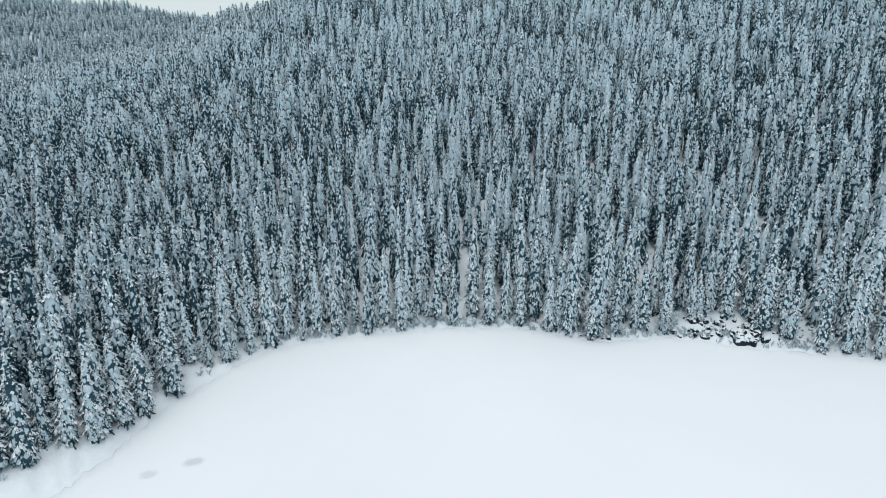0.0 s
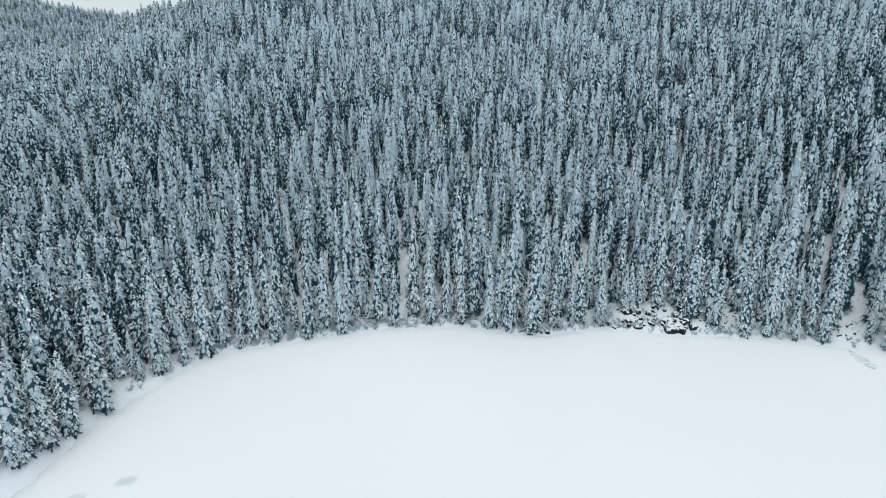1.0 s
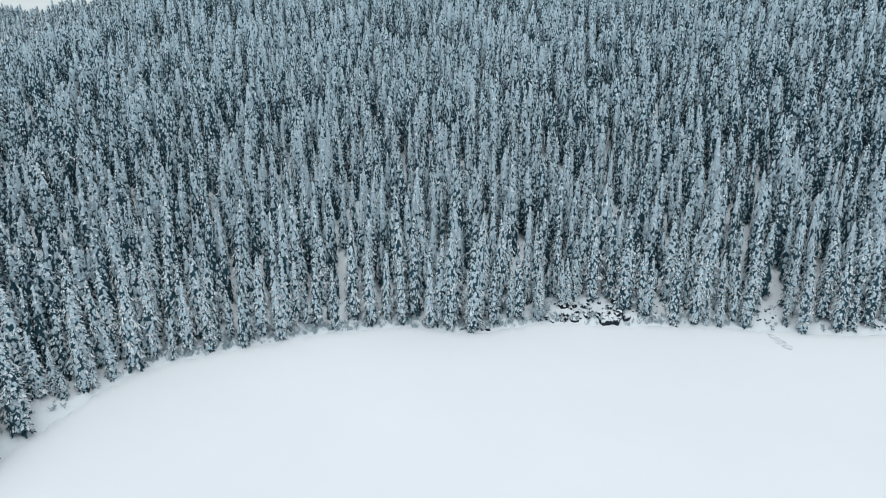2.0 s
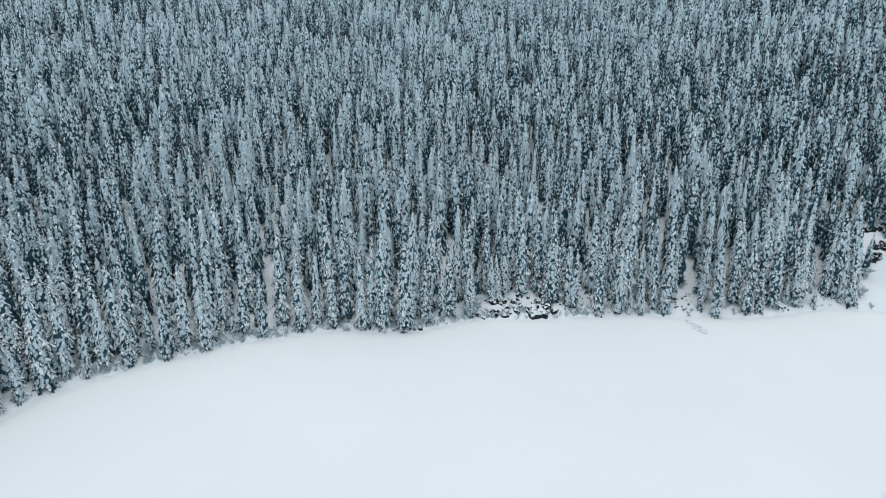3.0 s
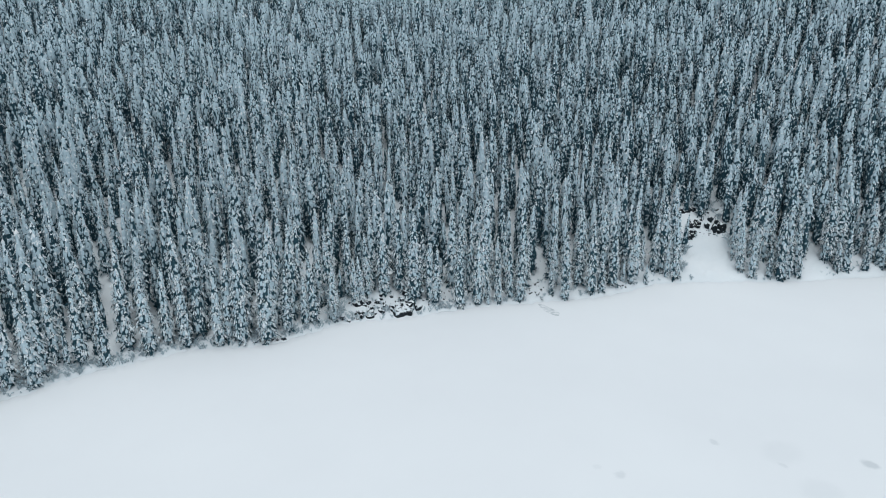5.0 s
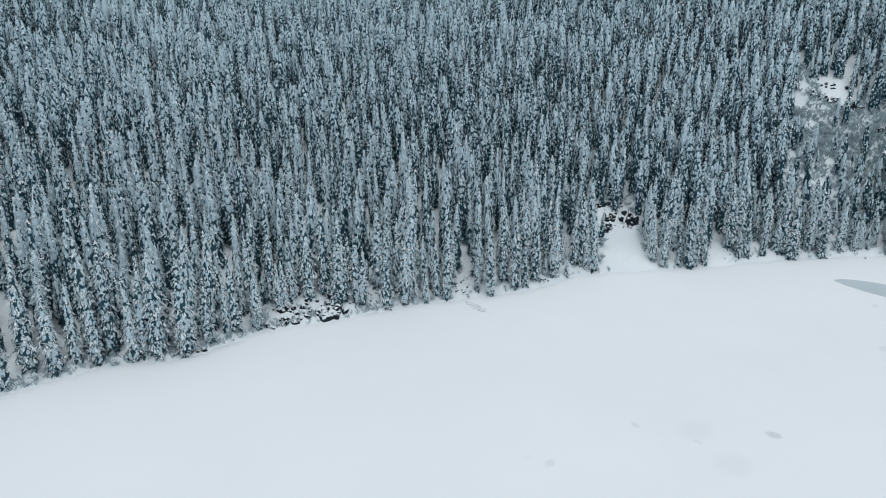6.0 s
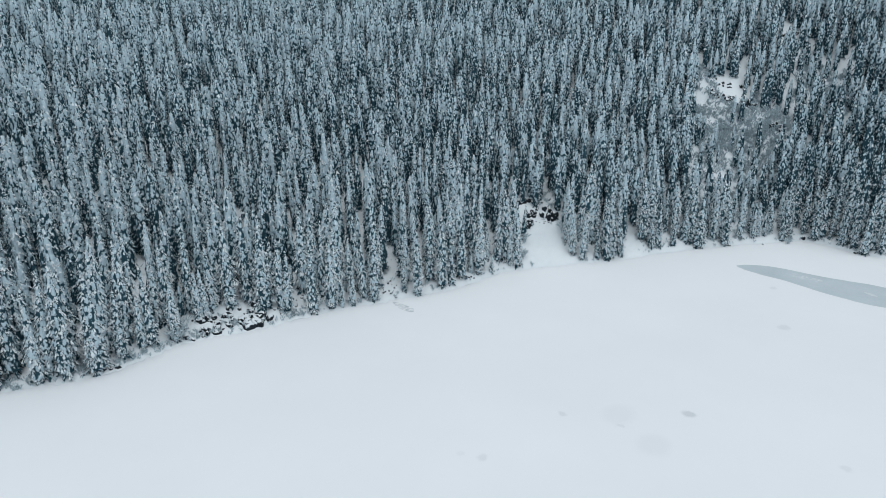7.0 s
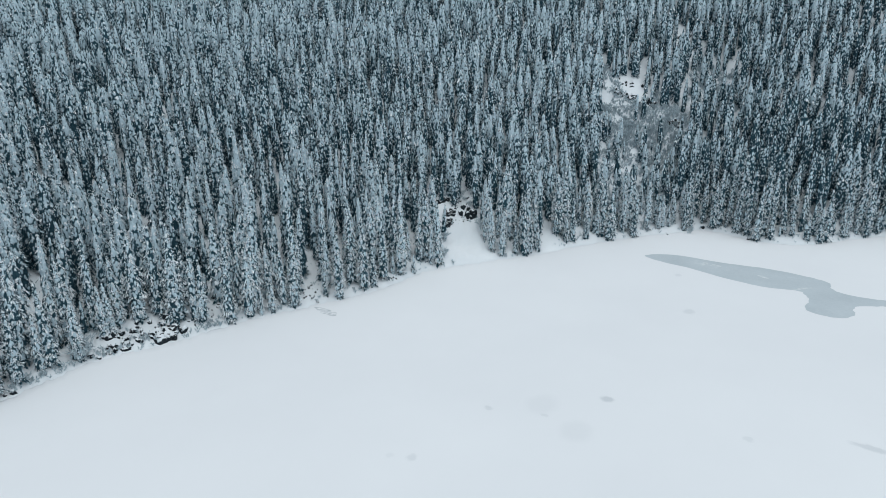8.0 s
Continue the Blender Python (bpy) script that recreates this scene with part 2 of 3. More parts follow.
BEARINGS = np.r_[np.arange(-180, -50, 4.0), np.arange(-50, 102, 0.4), np.arange(102, 180, 4.0)]
rs = shore_at(BEARINGS)
behind = np.r_[-4, -2, -1.2, -0.7, -0.3, 0.1, 0.6, 1.2, 2, 3.2, 5, np.arange(7, 61, 2.5), np.arange(64, 300, 7), np.arange(310, 1300, 30), np.arange(1400, 4300, 300)]
gx, gy, gf = sheet(BEARINGS, rs[:, None] + behind[None])
gz = height_at(gx, gy)
ground = new("ground", link_mesh("ground", np.stack([gx, gy, gz], -1).reshape(-1, 3), gf, [SNOW]))
tagged(ground, "snow-covered hillside rising from a frozen lake", "hillside", kind="structure")
fr = np.r_[0.0, 0.15, 0.3, 0.45, 0.6, 0.7, 0.8, 0.88, 0.95, 1.0]
lx, ly, lf = sheet(BEARINGS, (rs[:, None] + 1.5) * fr[None] + 0.01)
lx, ly = lx + 3.0 * (1 - fr), ly - 4.0 * (1 - fr)
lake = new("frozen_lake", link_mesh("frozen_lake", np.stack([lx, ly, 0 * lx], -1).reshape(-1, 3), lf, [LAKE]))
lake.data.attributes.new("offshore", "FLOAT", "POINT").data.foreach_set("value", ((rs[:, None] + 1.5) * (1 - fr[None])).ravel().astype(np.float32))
tagged(lake, "frozen lake under smooth white snow with grey slush spots", "lake", kind="structure")

# ---- spruces ----


UP = np.array([0, 0, 1.0])


def tuft(verts, faces, slots, root, d, length, wide, fall, slot, puffy):
    """One hanging spray of twigs, folded over its middle; a puffy one carries a rounded cushion of snow."""
    l = np.array([-d[1], d[0], 0.0])
    tip = root + d * length - UP * fall
    mid = root + d * length * 0.55 - UP * (fall * 0.55 + wide * 0.55)
    k = len(verts)
    verts += [root, mid - l * wide, tip, mid + l * wide]
    if puffy:
        verts.append(root + d * length * 0.6 - UP * (fall * 0.42 - wide * 0.30))
        faces += [(k, k + 1, k + 4), (k + 1, k + 2, k + 4), (k + 2, k + 3, k + 4), (k + 3, k, k + 4)]
        slots += [slot] * 4
    else:
        faces += [(k, k + 1, k + 2), (k, k + 2, k + 3)]
        slots += [slot] * 2


def bough(verts, faces, slots, rng, z, ang, length, droop, sprays, broad, puffy, under, laden):
    """A drooping bough hung with sprays to both sides, snow on top, with shaded needles below when under is a slot."""
    d = np.array([math.cos(ang), math.sin(ang), 0.0])
    for j in range(sprays):
        t = 0.42 + 0.58 * (j + rng.uniform(0.2, 0.8)) / sprays
        last = j == sprays - 1
        a = ang + (rng.uniform(-0.3, 0.3) if last else (1 if j % 2 else -1) * rng.uniform(0.35, 0.95))
        ln = (0.44 + 0.20 * length) * rng.uniform(0.65, 1.35) * broad
        at = d * (length * t - ln * 0.45) + UP * (z - droop * t ** 1.4)
        tuft(verts, faces, slots, at, np.array([math.cos(a), math.sin(a), 0.0]), ln, ln * rng.uniform(0.26, 0.42), ln * rng.uniform(0.60, 1.45),
             0 if laden and rng.uniform() < 0.93 else 3, puffy and j > 0)
    if under is not None:
        tuft(verts, faces, slots, d * length * 0.3 + UP * (z - 0.3), d, length * 0.66, 0.10 + 0.12 * length, droop + 0.35, under, False)


def crown_shape(rng, whorls, arms, sprays, broad=1.0, shade=0.5, puffy=False, under=None, blunt=False, height=26.0, reach=2.50, bare=0.02):
    """Vertices, faces, slots and snow load of a narrow spruce crown. shade: the share of its height, from below, where
    its neighbours keep the snow off and their shade is painted in.
    """
    verts, faces, slots = [], [], []
    taper, belly = (rng.uniform(1.8, 3.4), rng.uniform(0.50, 0.68)) if blunt else (rng.uniform(1.05, 1.9), rng.uniform(0.66, 0.90)) if puffy else (rng.uniform(1.2, 2.3), rng.uniform(0.60, 0.82))
    lumps = rng.uniform(0, 6.28, 3)

    def radius(u):
        return reach * min(1.0, (1 - u) * taper) ** belly * (0.92 + 0.08 * min(1, u * 8))

    for w in range(whorls):
        u = min(max((w + rng.uniform(-0.35, 0.35)) / whorls, 0), 0.97)
        z = height * (bare + (1 - bare) * u)
        out = radius(u) * rng.uniform(0.82, 1.10) + 0.22
        n = max(3, int(round(arms * (0.45 + 0.55 * out / reach))))
        a0 = rng.uniform(0, 6.28)
        for k in range(n):
            if rng.uniform() < 0.07:
                continue
            a = a0 + 6.283 * k / n + rng.uniform(-0.3, 0.3)
            # boughs bulge and shrink in lumps up and round the tree
            ln = out * rng.uniform(0.80, 1.12) * (1 + 0.13 * math.sin(u * 21 + lumps[0] + 2 * a) + 0.09 * math.sin(u * 37 + lumps[1] - 3 * a))
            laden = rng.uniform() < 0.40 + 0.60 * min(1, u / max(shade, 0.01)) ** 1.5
            few = sprays if out > 0.45 * reach else max(1, sprays - 1)
            bough(verts, faces, slots, rng, z + 0.4 * ln + rng.uniform(-0.4, 0.4), a, ln, ln * rng.uniform(0.45, 0.95), few, broad, puffy, under, laden)
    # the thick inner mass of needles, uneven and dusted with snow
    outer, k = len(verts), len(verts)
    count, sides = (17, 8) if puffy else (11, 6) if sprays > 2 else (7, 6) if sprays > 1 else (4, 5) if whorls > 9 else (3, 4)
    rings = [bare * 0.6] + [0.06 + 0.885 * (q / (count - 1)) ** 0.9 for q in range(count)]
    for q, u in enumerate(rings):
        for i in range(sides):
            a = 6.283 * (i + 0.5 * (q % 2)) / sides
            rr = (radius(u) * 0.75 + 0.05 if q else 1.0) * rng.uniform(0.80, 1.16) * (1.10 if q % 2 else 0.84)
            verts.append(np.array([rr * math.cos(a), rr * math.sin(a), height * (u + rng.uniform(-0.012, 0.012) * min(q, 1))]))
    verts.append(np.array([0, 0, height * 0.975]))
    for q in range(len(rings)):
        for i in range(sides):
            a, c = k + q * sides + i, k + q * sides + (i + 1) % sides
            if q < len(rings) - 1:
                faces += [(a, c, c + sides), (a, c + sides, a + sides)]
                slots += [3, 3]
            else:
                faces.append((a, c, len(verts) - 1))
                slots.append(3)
    # the snowy leader
    k = len(verts)
    g = rng.uniform(0.42, 0.7)
    verts += [np.array(p) for p in ((g, 0, height * 0.945), (-g * 0.5, g * 0.9, height * 0.945), (-g * 0.5, -g * 0.9, height * 0.945), (0, 0, height * 0.985))]
    faces += [(k, k + 1, k + 3), (k + 1, k + 2, k + 3), (k + 2, k, k + 3)]
    slots += [0, 0, 0]
    verts = np.array(verts)
    # less snow low down, with the neighbours' shade painted in as dark needles
    bare_shade = -0.70 * np.clip(1 - verts[:, 2] / (height * shade), 0, 1) ** 0.8 + 0.08 * np.clip(verts[:, 2] / height * 2.2 - 1.1, 0, 1)
    bare_shade[outer:] -= 0.16
    return verts, np.array(faces), np.array(slots), bare_shade


def stem_shape(height=26.0, sides=6, base=0.30):
    rings = [(-1.5, base * 1.25), (0.0, base), (height * 0.5, base * 0.6), (height * 0.97, 0.04)]
    v = [(r * math.cos(6.283 * k / sides), r * math.sin(6.283 * k / sides), z) for z, r in rings for k in range(sides)]
    f = []
    for i in range(len(rings) - 1):
        for k in range(sides):
            a, c = i * sides + k, i * sides + (k + 1) % sides
            f += [(a, c, c + sides), (a, c + sides, a + sides)]
    return np.array(v), np.array(f)


def jitter_grid(step, far, seed):
    r = np.random.RandomState(seed)
    n = int(far / step)
    i, j = np.meshgrid(np.arange(-n, n + 1), np.arange(-n, n + 1))
    x = (i + 0.5 * (j % 2)) * step + r.uniform(-0.38, 0.38, i.shape) * step
    y = j * step * 0.9 + r.uniform(-0.38, 0.38, i.shape) * step
    return x.ravel(), y.ravel(), r


# open ground without trees: x, y, radius
OPEN = [(94.5, 157.5, 3.2), (88, 158.8, 3), (193.5, 130.5, 3.2), (358, 101, 3), (350, 99, 2.8), (358, 87, 2.8), (351, 86, 2.6), (367, 120, 5.5), (373, 115, 4.5), (386, 118, 3), (232, 146, 4), (238, 149, 2.4), (338, 112, 6), (348, 98, 6), (360, 96, 5), (371, 80, 4), (329, 101, 4), (366, 118, 5), (365, 111, 6), (356, 113, 6.5), (346, 107, 4), (337, 104, 3), (428, 103, 6), (420, 101, 5), (410, 77, 7), (402, 76, 5), (366, 89, 4.5), (359, 87, 4), (398, 24.5, 3.4), (391, 24, 3),
        (365, 67.5, 4.5), (358, 66, 4), (455, 61.5, 5), (204, 127, 8.5), (211, 133, 9), (218, 140, 9), (225, 144, 3.0),
        (202.3, 134.6, 4.2), (209.3, 139.8, 5.3), (214.2, 145.5, 5.8), (208, 121, 4.5), (360, 125, 5), (352, 121, 6), (344, 117, 5), (238, 106, 4.5), (243, 108.5, 3), (320, 99, 4.5), (313, 97, 3.5), (135, 147, 4.5), (139, 153, 4), (144, 160, 3.5), (148, 165, 3), (74, 165, 3.5), (79, 165, 4.5), (84, 163.5, 4), (89, 161, 3.5),
        (95, 160, 3), (103.5, 159, 2.8), (109, 161.5, 2)]


def wooded(x, y, part=1.0):
    keep = np.ones(len(x), bool)
    for cx, cy, rad in OPEN:
        keep &= np.hypot(x - cx, y - cy) > rad * part
    return keep


def scrub(x, y):
    """True on the rocky slope where only few and short trees grow."""
    az, dist = np.degrees(np.arctan2(x, y)), np.hypot(x, y)
    dist = dist + 5 * wave(x, y, 18, 51)
    return ((az > 70) & (az < 77.3) & (dist > 306) & (dist < 392)) | ((az > 77.3) & (az < 81.3) & (dist > 394) & (dist < 434))


def bearings(x, y):
    az = np.degrees(np.arctan2(x, y))
    return az, np.hypot(x, y), np.hypot(x, y) - shore_at(az)


xa, ya, r = jitter_grid(5.7, 620, 21)
xb, yb, _ = jitter_grid(4.5, 420, 22)
deep_a, deep_b = (np.interp(bearings(u, v)[0], [-24, -14], [45, 8]) for u, v in ((xa, ya), (xb, yb)))
back, edge = bearings(xa, ya)[2] > deep_a, bearings(xb, yb)[2] <= deep_b
x, y = np.r_[xa[back], xb[edge]], np.r_[ya[back], yb[edge]]
az, dist, s = bearings(x, y)
thin = r.uniform(0, 1, len(x)) + 0.16 * wave(x, y, 31, 8)
top = np.interp(az, [-20, -8, 30, 45, 60, 75], [380, 360, 350, 310, 280, 235])
bank = np.interp(az, [-37, -29, -17, -9], [6.5, 2.6, 0.7, 0.3])
keep = (az > -42) & (az < 96) & (s > bank) & (s < top) & (thin < np.where(scrub(x, y), 0.54, 0.95)) & wooded(x, y)
x, y, az, dist, s = x[keep], y[keep], az[keep], dist[keep], s[keep]
size = np.clip(r.normal(1.0, 0.17, len(x)), 0.5, 1.32) * np.interp(s, [0, 8, 20, 60], [0.88, 0.98, 1.0, 0.93])
size *= np.interp(az, [-40, -26, -14], [0.78, 0.80, 1.0])
size *= np.where(scrub(x, y), 0.58, 1.0)
size *= np.where(r.uniform(0, 1, len(x)) < np.interp(s, [0, 10, 20], [0.36, 0.24, 0.14]), r.uniform(0.42, 0.72, len(x)), 1.0)
slim = r.uniform(0.74, 1.03, len(x)) * np.interp(dist, [200, 300, 420], [0.94, 0.98, 1.02]) * np.interp(az, [-30, -14], [1.28, 1.0])
turn = r.uniform(0, 6.283, len(x))
lean = r.normal(0, 0.022, (len(x), 2))
load = np.clip(np.interp(az, [-45, -22, 0, 45, 68, 92], [0.44, 0.51, 0.61, 0.57, 0.57, 0.55]) + r.normal(0, 0.14, len(x)) + 0.05 * wave(x, y, 45, 9), 0, 1) + np.interp(dist, [280, 400], [0, 0.09]) + 0.10 * ~wooded(x, y, 1.0 + 6 / 7) - np.interp(az, [70, 80, 92], [0, 0.17, 0.30]) * np.interp(s, [50, 90], [1, 0.2]) + 0.22 * scrub(x, y)
load[dist < 255] += 0.10
ground_z = height_at(x, y) - 0.5

order = np.argsort(s)
front = order[:300]
rest = order[300:]
rng = np.random.RandomState(5)


def keep_load(me, values):
    me.attributes.new("load", "FLOAT", "POINT").data.foreach_set("value", np.asarray(values, np.float32))


def forest(name, label, picks, shapes):
    vs, fs, ss, held, at = [], [], [], [], 0
    which = np.arange(len(picks)) % len(shapes)
    for k, (v, f, sl, bare_shade) in enumerate(shapes):
        some = picks[which == k]
        if not len(some):
            continue
        c, sn = np.cos(turn[some])[:, None], np.sin(turn[some])[:, None]
        h, wd = size[some][:, None], (size[some] ** 0.75 * slim[some])[:, None]
        px, py, pz = v[None, :, 0] * wd, v[None, :, 1] * wd, v[None, :, 2] * h
        qx = px * c - py * sn + pz * lean[some][:, :1] + x[some][:, None]
        qy = px * sn + py * c + pz * lean[some][:, 1:] + y[some][:, None]
        qz = pz + ground_z[some][:, None]
        vs.append(np.stack([qx, qy, qz], -1).reshape(-1, 3))
        fs.append((f[None] + (np.arange(len(some)) * len(v))[:, None, None] + at).reshape(-1, 3))
        ss.append(np.tile(sl, len(some)))
        held.append(np.clip(load[some][:, None] + bare_shade[None], 0, 1).ravel())
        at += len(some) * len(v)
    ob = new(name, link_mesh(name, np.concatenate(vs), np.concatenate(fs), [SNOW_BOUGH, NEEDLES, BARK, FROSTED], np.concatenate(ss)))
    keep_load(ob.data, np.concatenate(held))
    return tagged(ob, label, "forest", kind="stuff")


def whole(rng, whorls, arms, sprays, broad, sides=0, under=None):
    v, f, sl, bare_shade = crown_shape(rng, whorls, arms, sprays, broad, rng.uniform(0.60, 0.80), under=under, blunt=sprays < 3)
    if sides:
        sv, sf = stem_shape(sides=sides)
        return np.r_[v, sv], np.r_[f, sf + len(v)], np.r_[sl, np.full(len(sf), 2)], np.r_[bare_shade, np.zeros(len(sv))]
    return v, f, sl, bare_shade


near = rest[dist[rest] < 268]
mid = rest[(dist[rest] >= 268) & (dist[rest] < 350)]
steep = s > np.interp(az, [-20, -8, 30, 45, 60, 75], [360, 320, 310, 270, 245, 205])
upper = rest[(dist[rest] >= 350) & ~steep[rest]]
high = rest[(dist[rest] >= 350) & steep[rest]]
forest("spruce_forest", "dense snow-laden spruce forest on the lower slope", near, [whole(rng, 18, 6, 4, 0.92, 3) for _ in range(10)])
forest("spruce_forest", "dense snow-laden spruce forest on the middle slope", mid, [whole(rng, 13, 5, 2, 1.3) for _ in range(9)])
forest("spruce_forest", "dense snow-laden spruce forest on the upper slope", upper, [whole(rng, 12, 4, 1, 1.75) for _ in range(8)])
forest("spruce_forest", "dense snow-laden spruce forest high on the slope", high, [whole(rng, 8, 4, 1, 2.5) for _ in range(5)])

# trees in front, along the shore
kinds = []
for k in range(8):
    v, f, sl, bare_shade = crown_shape(rng, 27, 6, 6, 0.80, 0.06, puffy=True, under=1, reach=2.75)
    sv, sf = stem_shape()
    snow_f, leaf_f, inner_f = f[sl == 0], f[sl == 1], f[sl == 3]
    tree = new("spruce_tree")
    tagged(tree, "tall narrow spruce laden with fresh snow on the lakeshore", "tree", "shore spruces")
    trunk = new("trunk", link_mesh("trunk", sv, sf, [BARK]))
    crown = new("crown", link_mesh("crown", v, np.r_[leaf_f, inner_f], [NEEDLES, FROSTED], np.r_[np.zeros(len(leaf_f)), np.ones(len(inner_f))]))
    load_ob = new("snow", link_mesh("snow", v, snow_f, [SNOW_BOUGH]))
    keep_load(crown.data, np.clip(bare_shade + 0.41 + 0.20 * (k % 4) / 3, 0, 1))
    keep_load(load_ob.data, np.clip(bare_shade + 0.53 + 0.36 * (k % 4) / 3, 0, 1))
    trunk.parent = crown.parent = tree
    load_ob.parent = crown
    tagged(load_ob, "white snow lying on the drooping boughs")
    kinds.append(tree)
used = set()
for n, i in enumerate(front):
    m = Matrix.Translation((x[i], y[i], ground_z[i])) @ Euler((-lean[i, 1], lean[i, 0], turn[i])).to_matrix().to_4x4()
    wd = float(size[i] ** 0.75 * slim[i])
    # the trees by the far corner of the lake hold the least snow
    pick = 4 * (n % 2) if az[i] > 78 else n % len(kinds)
    tree = copy_thing(kinds[pick], m) if pick in used else kinds[pick]
    used.add(pick)
    tree.matrix_basis = m @ Matrix.Diagonal((wd, wd, float(size[i]), 1))
    if size[i] < 0.62:
        tagged(tree, "small young spruce covered in snow on the lakeshore")
    elif wd < 0.8:
        tagged(tree, "very slender spruce laden with snow on the lakeshore")
    elif size[i] > 1.02:
        tagged(tree, "tall full-grown spruce heavily laden with snow by the lake")
    else:
        tagged(tree, "narrow medium-high spruce laden with fresh snow on the lakeshore")

# young trees between the tall ones
x, y, r = jitter_grid(8.2, 620, 25)
az, dist, s = bearings(x, y)
top = np.interp(az, [-20, -8, 30, 45, 60, 75], [200, 200, 200, 230, 240, 195])
keep = (az > -42) & (az < 96) & (s > 3 + np.interp(az, [-37, -29, -17, -9], [6.5, 2.6, 0.7, 0])) & (s < top) & (r.uniform(0, 1, len(x)) < np.maximum(np.interp(az, [40, 62], [0.4, 0.95]), np.interp(s, [28, 45], [0.92, 0]))) & wooded(x, y, 1.0)
x, y, az, dist, s = x[keep], y[keep], az[keep], dist[keep], s[keep]
size = r.uniform(0.25, 0.62, len(x)) * np.interp(az, [45, 65], [1.0, 1.35]) * np.interp(s, [3, 14, 40], [0.45, 0.8, 1.0])
slim, turn, lean = r.uniform(0.8, 1.1, len(x)), r.uniform(0, 6.283, len(x)), r.normal(0, 0.02, (len(x), 2))
load = np.clip(r.normal(0.6, 0.15, len(x)), 0, 1)
ground_z = height_at(x, y) - 0.3
close = np.flatnonzero(s < 30)
forest("young_spruces", "young snow-covered spruces under the first tall trees", close, [whole(rng, 11, 5, 2, 1.6) for _ in range(5)])
forest("young_spruces", "young snow-covered spruces growing between taller trees", np.flatnonzero(s >= 30), [whole(rng, 7, 4, 1, 2.4) for _ in range(5)])

# woods on the long slope and the far ridge
def far_woods(step, near_r, far_r, whorls, arms, broad, seed, label):
    global x, y, size, slim, turn, lean, load, ground_z
    x, y, r = jitter_grid(step, 1500, seed)
    az, dist, s = bearings(x, y)
    keep = (az > -41) & (az < -8) & ((az < -13) | (dist < 900)) & (s >= np.interp(az, [-20, -8], [380, 350])) & (dist >= near_r) & (dist < far_r)
    x, y = x[keep], y[keep]
    size = np.clip(r.normal(0.72, 0.13, len(x)), 0.4, 1.1)
    slim, turn, lean = r.uniform(0.95, 1.3, len(x)) * np.interp(dist[keep], [600, 900], [1.0, 1.6]), r.uniform(0, 6.283, len(x)), r.normal(0, 0.015, (len(x), 2))
    load = np.clip(r.normal(0.70, 0.12, len(x)), 0, 1)
    ground_z = height_at(x, y) - 0.3
    forest("spruce_forest", label, np.arange(len(x)), [whole(rng, whorls, arms, 1, broad) for _ in range(6)])


far_woods(5.8, 0, 660, 8, 4, 2.5, 31, "snowy spruce woods on the long rising slope")
far_woods(10.6, 660, 1540, 4, 3, 3.0, 32, "distant snowy spruce woods on a far ridge")

# ---- slush on the ice ----


def smooth_ring(points, per=6):
    """A closed smooth curve through the points."""
    p, out = np.array(points, float), []
    for i in range(len(p)):
        a, b2, c, d = p[i - 1], p[i], p[(i + 1) % len(p)], p[(i + 2) % len(p)]
        for k in range(per):
            u = k / per
            out.append(0.5 * (2 * b2 + (c - a) * u + (2 * a - 5 * b2 + 4 * c - d) * u * u + (3 * b2 - a - 3 * c + d) * u ** 3))
    return np.array(out)


def slush(name, points, label, high, material):
    ring = smooth_ring(points)
    ring = ring + 0.25 * np.stack([wave(ring[:, 0], ring[:, 1], 4, 41), wave(ring[:, 0], ring[:, 1], 4, 42)], -1)
    bm = bmesh.new()
    bm.faces.new([bm.verts.new((px, py, high)) for px, py in ring])
    bmesh.ops.triangulate(bm, faces=bm.faces[:])
    me = bpy.data.meshes.new(name)
    bm.to_mesh(me)
    bm.free()
    me.materials.append(material)
    return tagged(new(name, me), label, "slush", kind="")


slush("slush_patch", [(251.7, 67.0), (259.4, 57.2), (259.1, 38.1), (260.9, 21.4), (258.6, 6.8), (255.0, -0.2), (249.6, -0.8), (245.1, -4.4), (244.3, -12.9), (245.4, -17.3), (248.1, -23.9), (241.4, -24.0), (238.5, -17.2), (234.3, -10.1),
                      (230.7, -8.3), (224.5, -8.5), (219.7, -6.3), (217.8, -2.0), (219.4, 4.0), (223.8, 5.3), (231.1, 4.7), (236.9, 6.6), (239.2, 9.3), (236.9, 19.8), (239.2, 32.9), (244.3, 47.0), (247.0, 59.9)], "grey wet slush patch on the snowy lake ice", 0.012, SLUSH)
slush("snow_fleck", [(254.9, 44.3), (256.0, 42.8), (253.7, 42.1), (253.5, 43.8)], "thin streak of white snow on the grey slush", 0.018, FLECK)
slush("snow_fleck", [(254.9, 40.4), (254.3, 37.4), (252.6, 37.3), (253.2, 40.2)], "thin streak of white snow on the grey slush", 0.018, FLECK)
slush("snow_fleck", [(249.6, 23.4), (250.1, 21.5), (248.0, 18.9), (247.5, 20.8)], "thin streak of white snow on the grey slush", 0.018, FLECK)
slush("snow_fleck", [(240.0, 10.1), (244.4, 6.8), (246.0, 3.4), (243.0, 6.7), (239.1, 9.5)], "thin streak of white snow on the grey slush", 0.018, FLECK)
slush("slush_patch", [(130.8, 142), (132, 139), (131.4, 133), (129.6, 130.5), (128.4, 133), (129, 138)], "small grey slush patch beside the snowy bank", 0.012, FAINT)

# ---- rocks ----


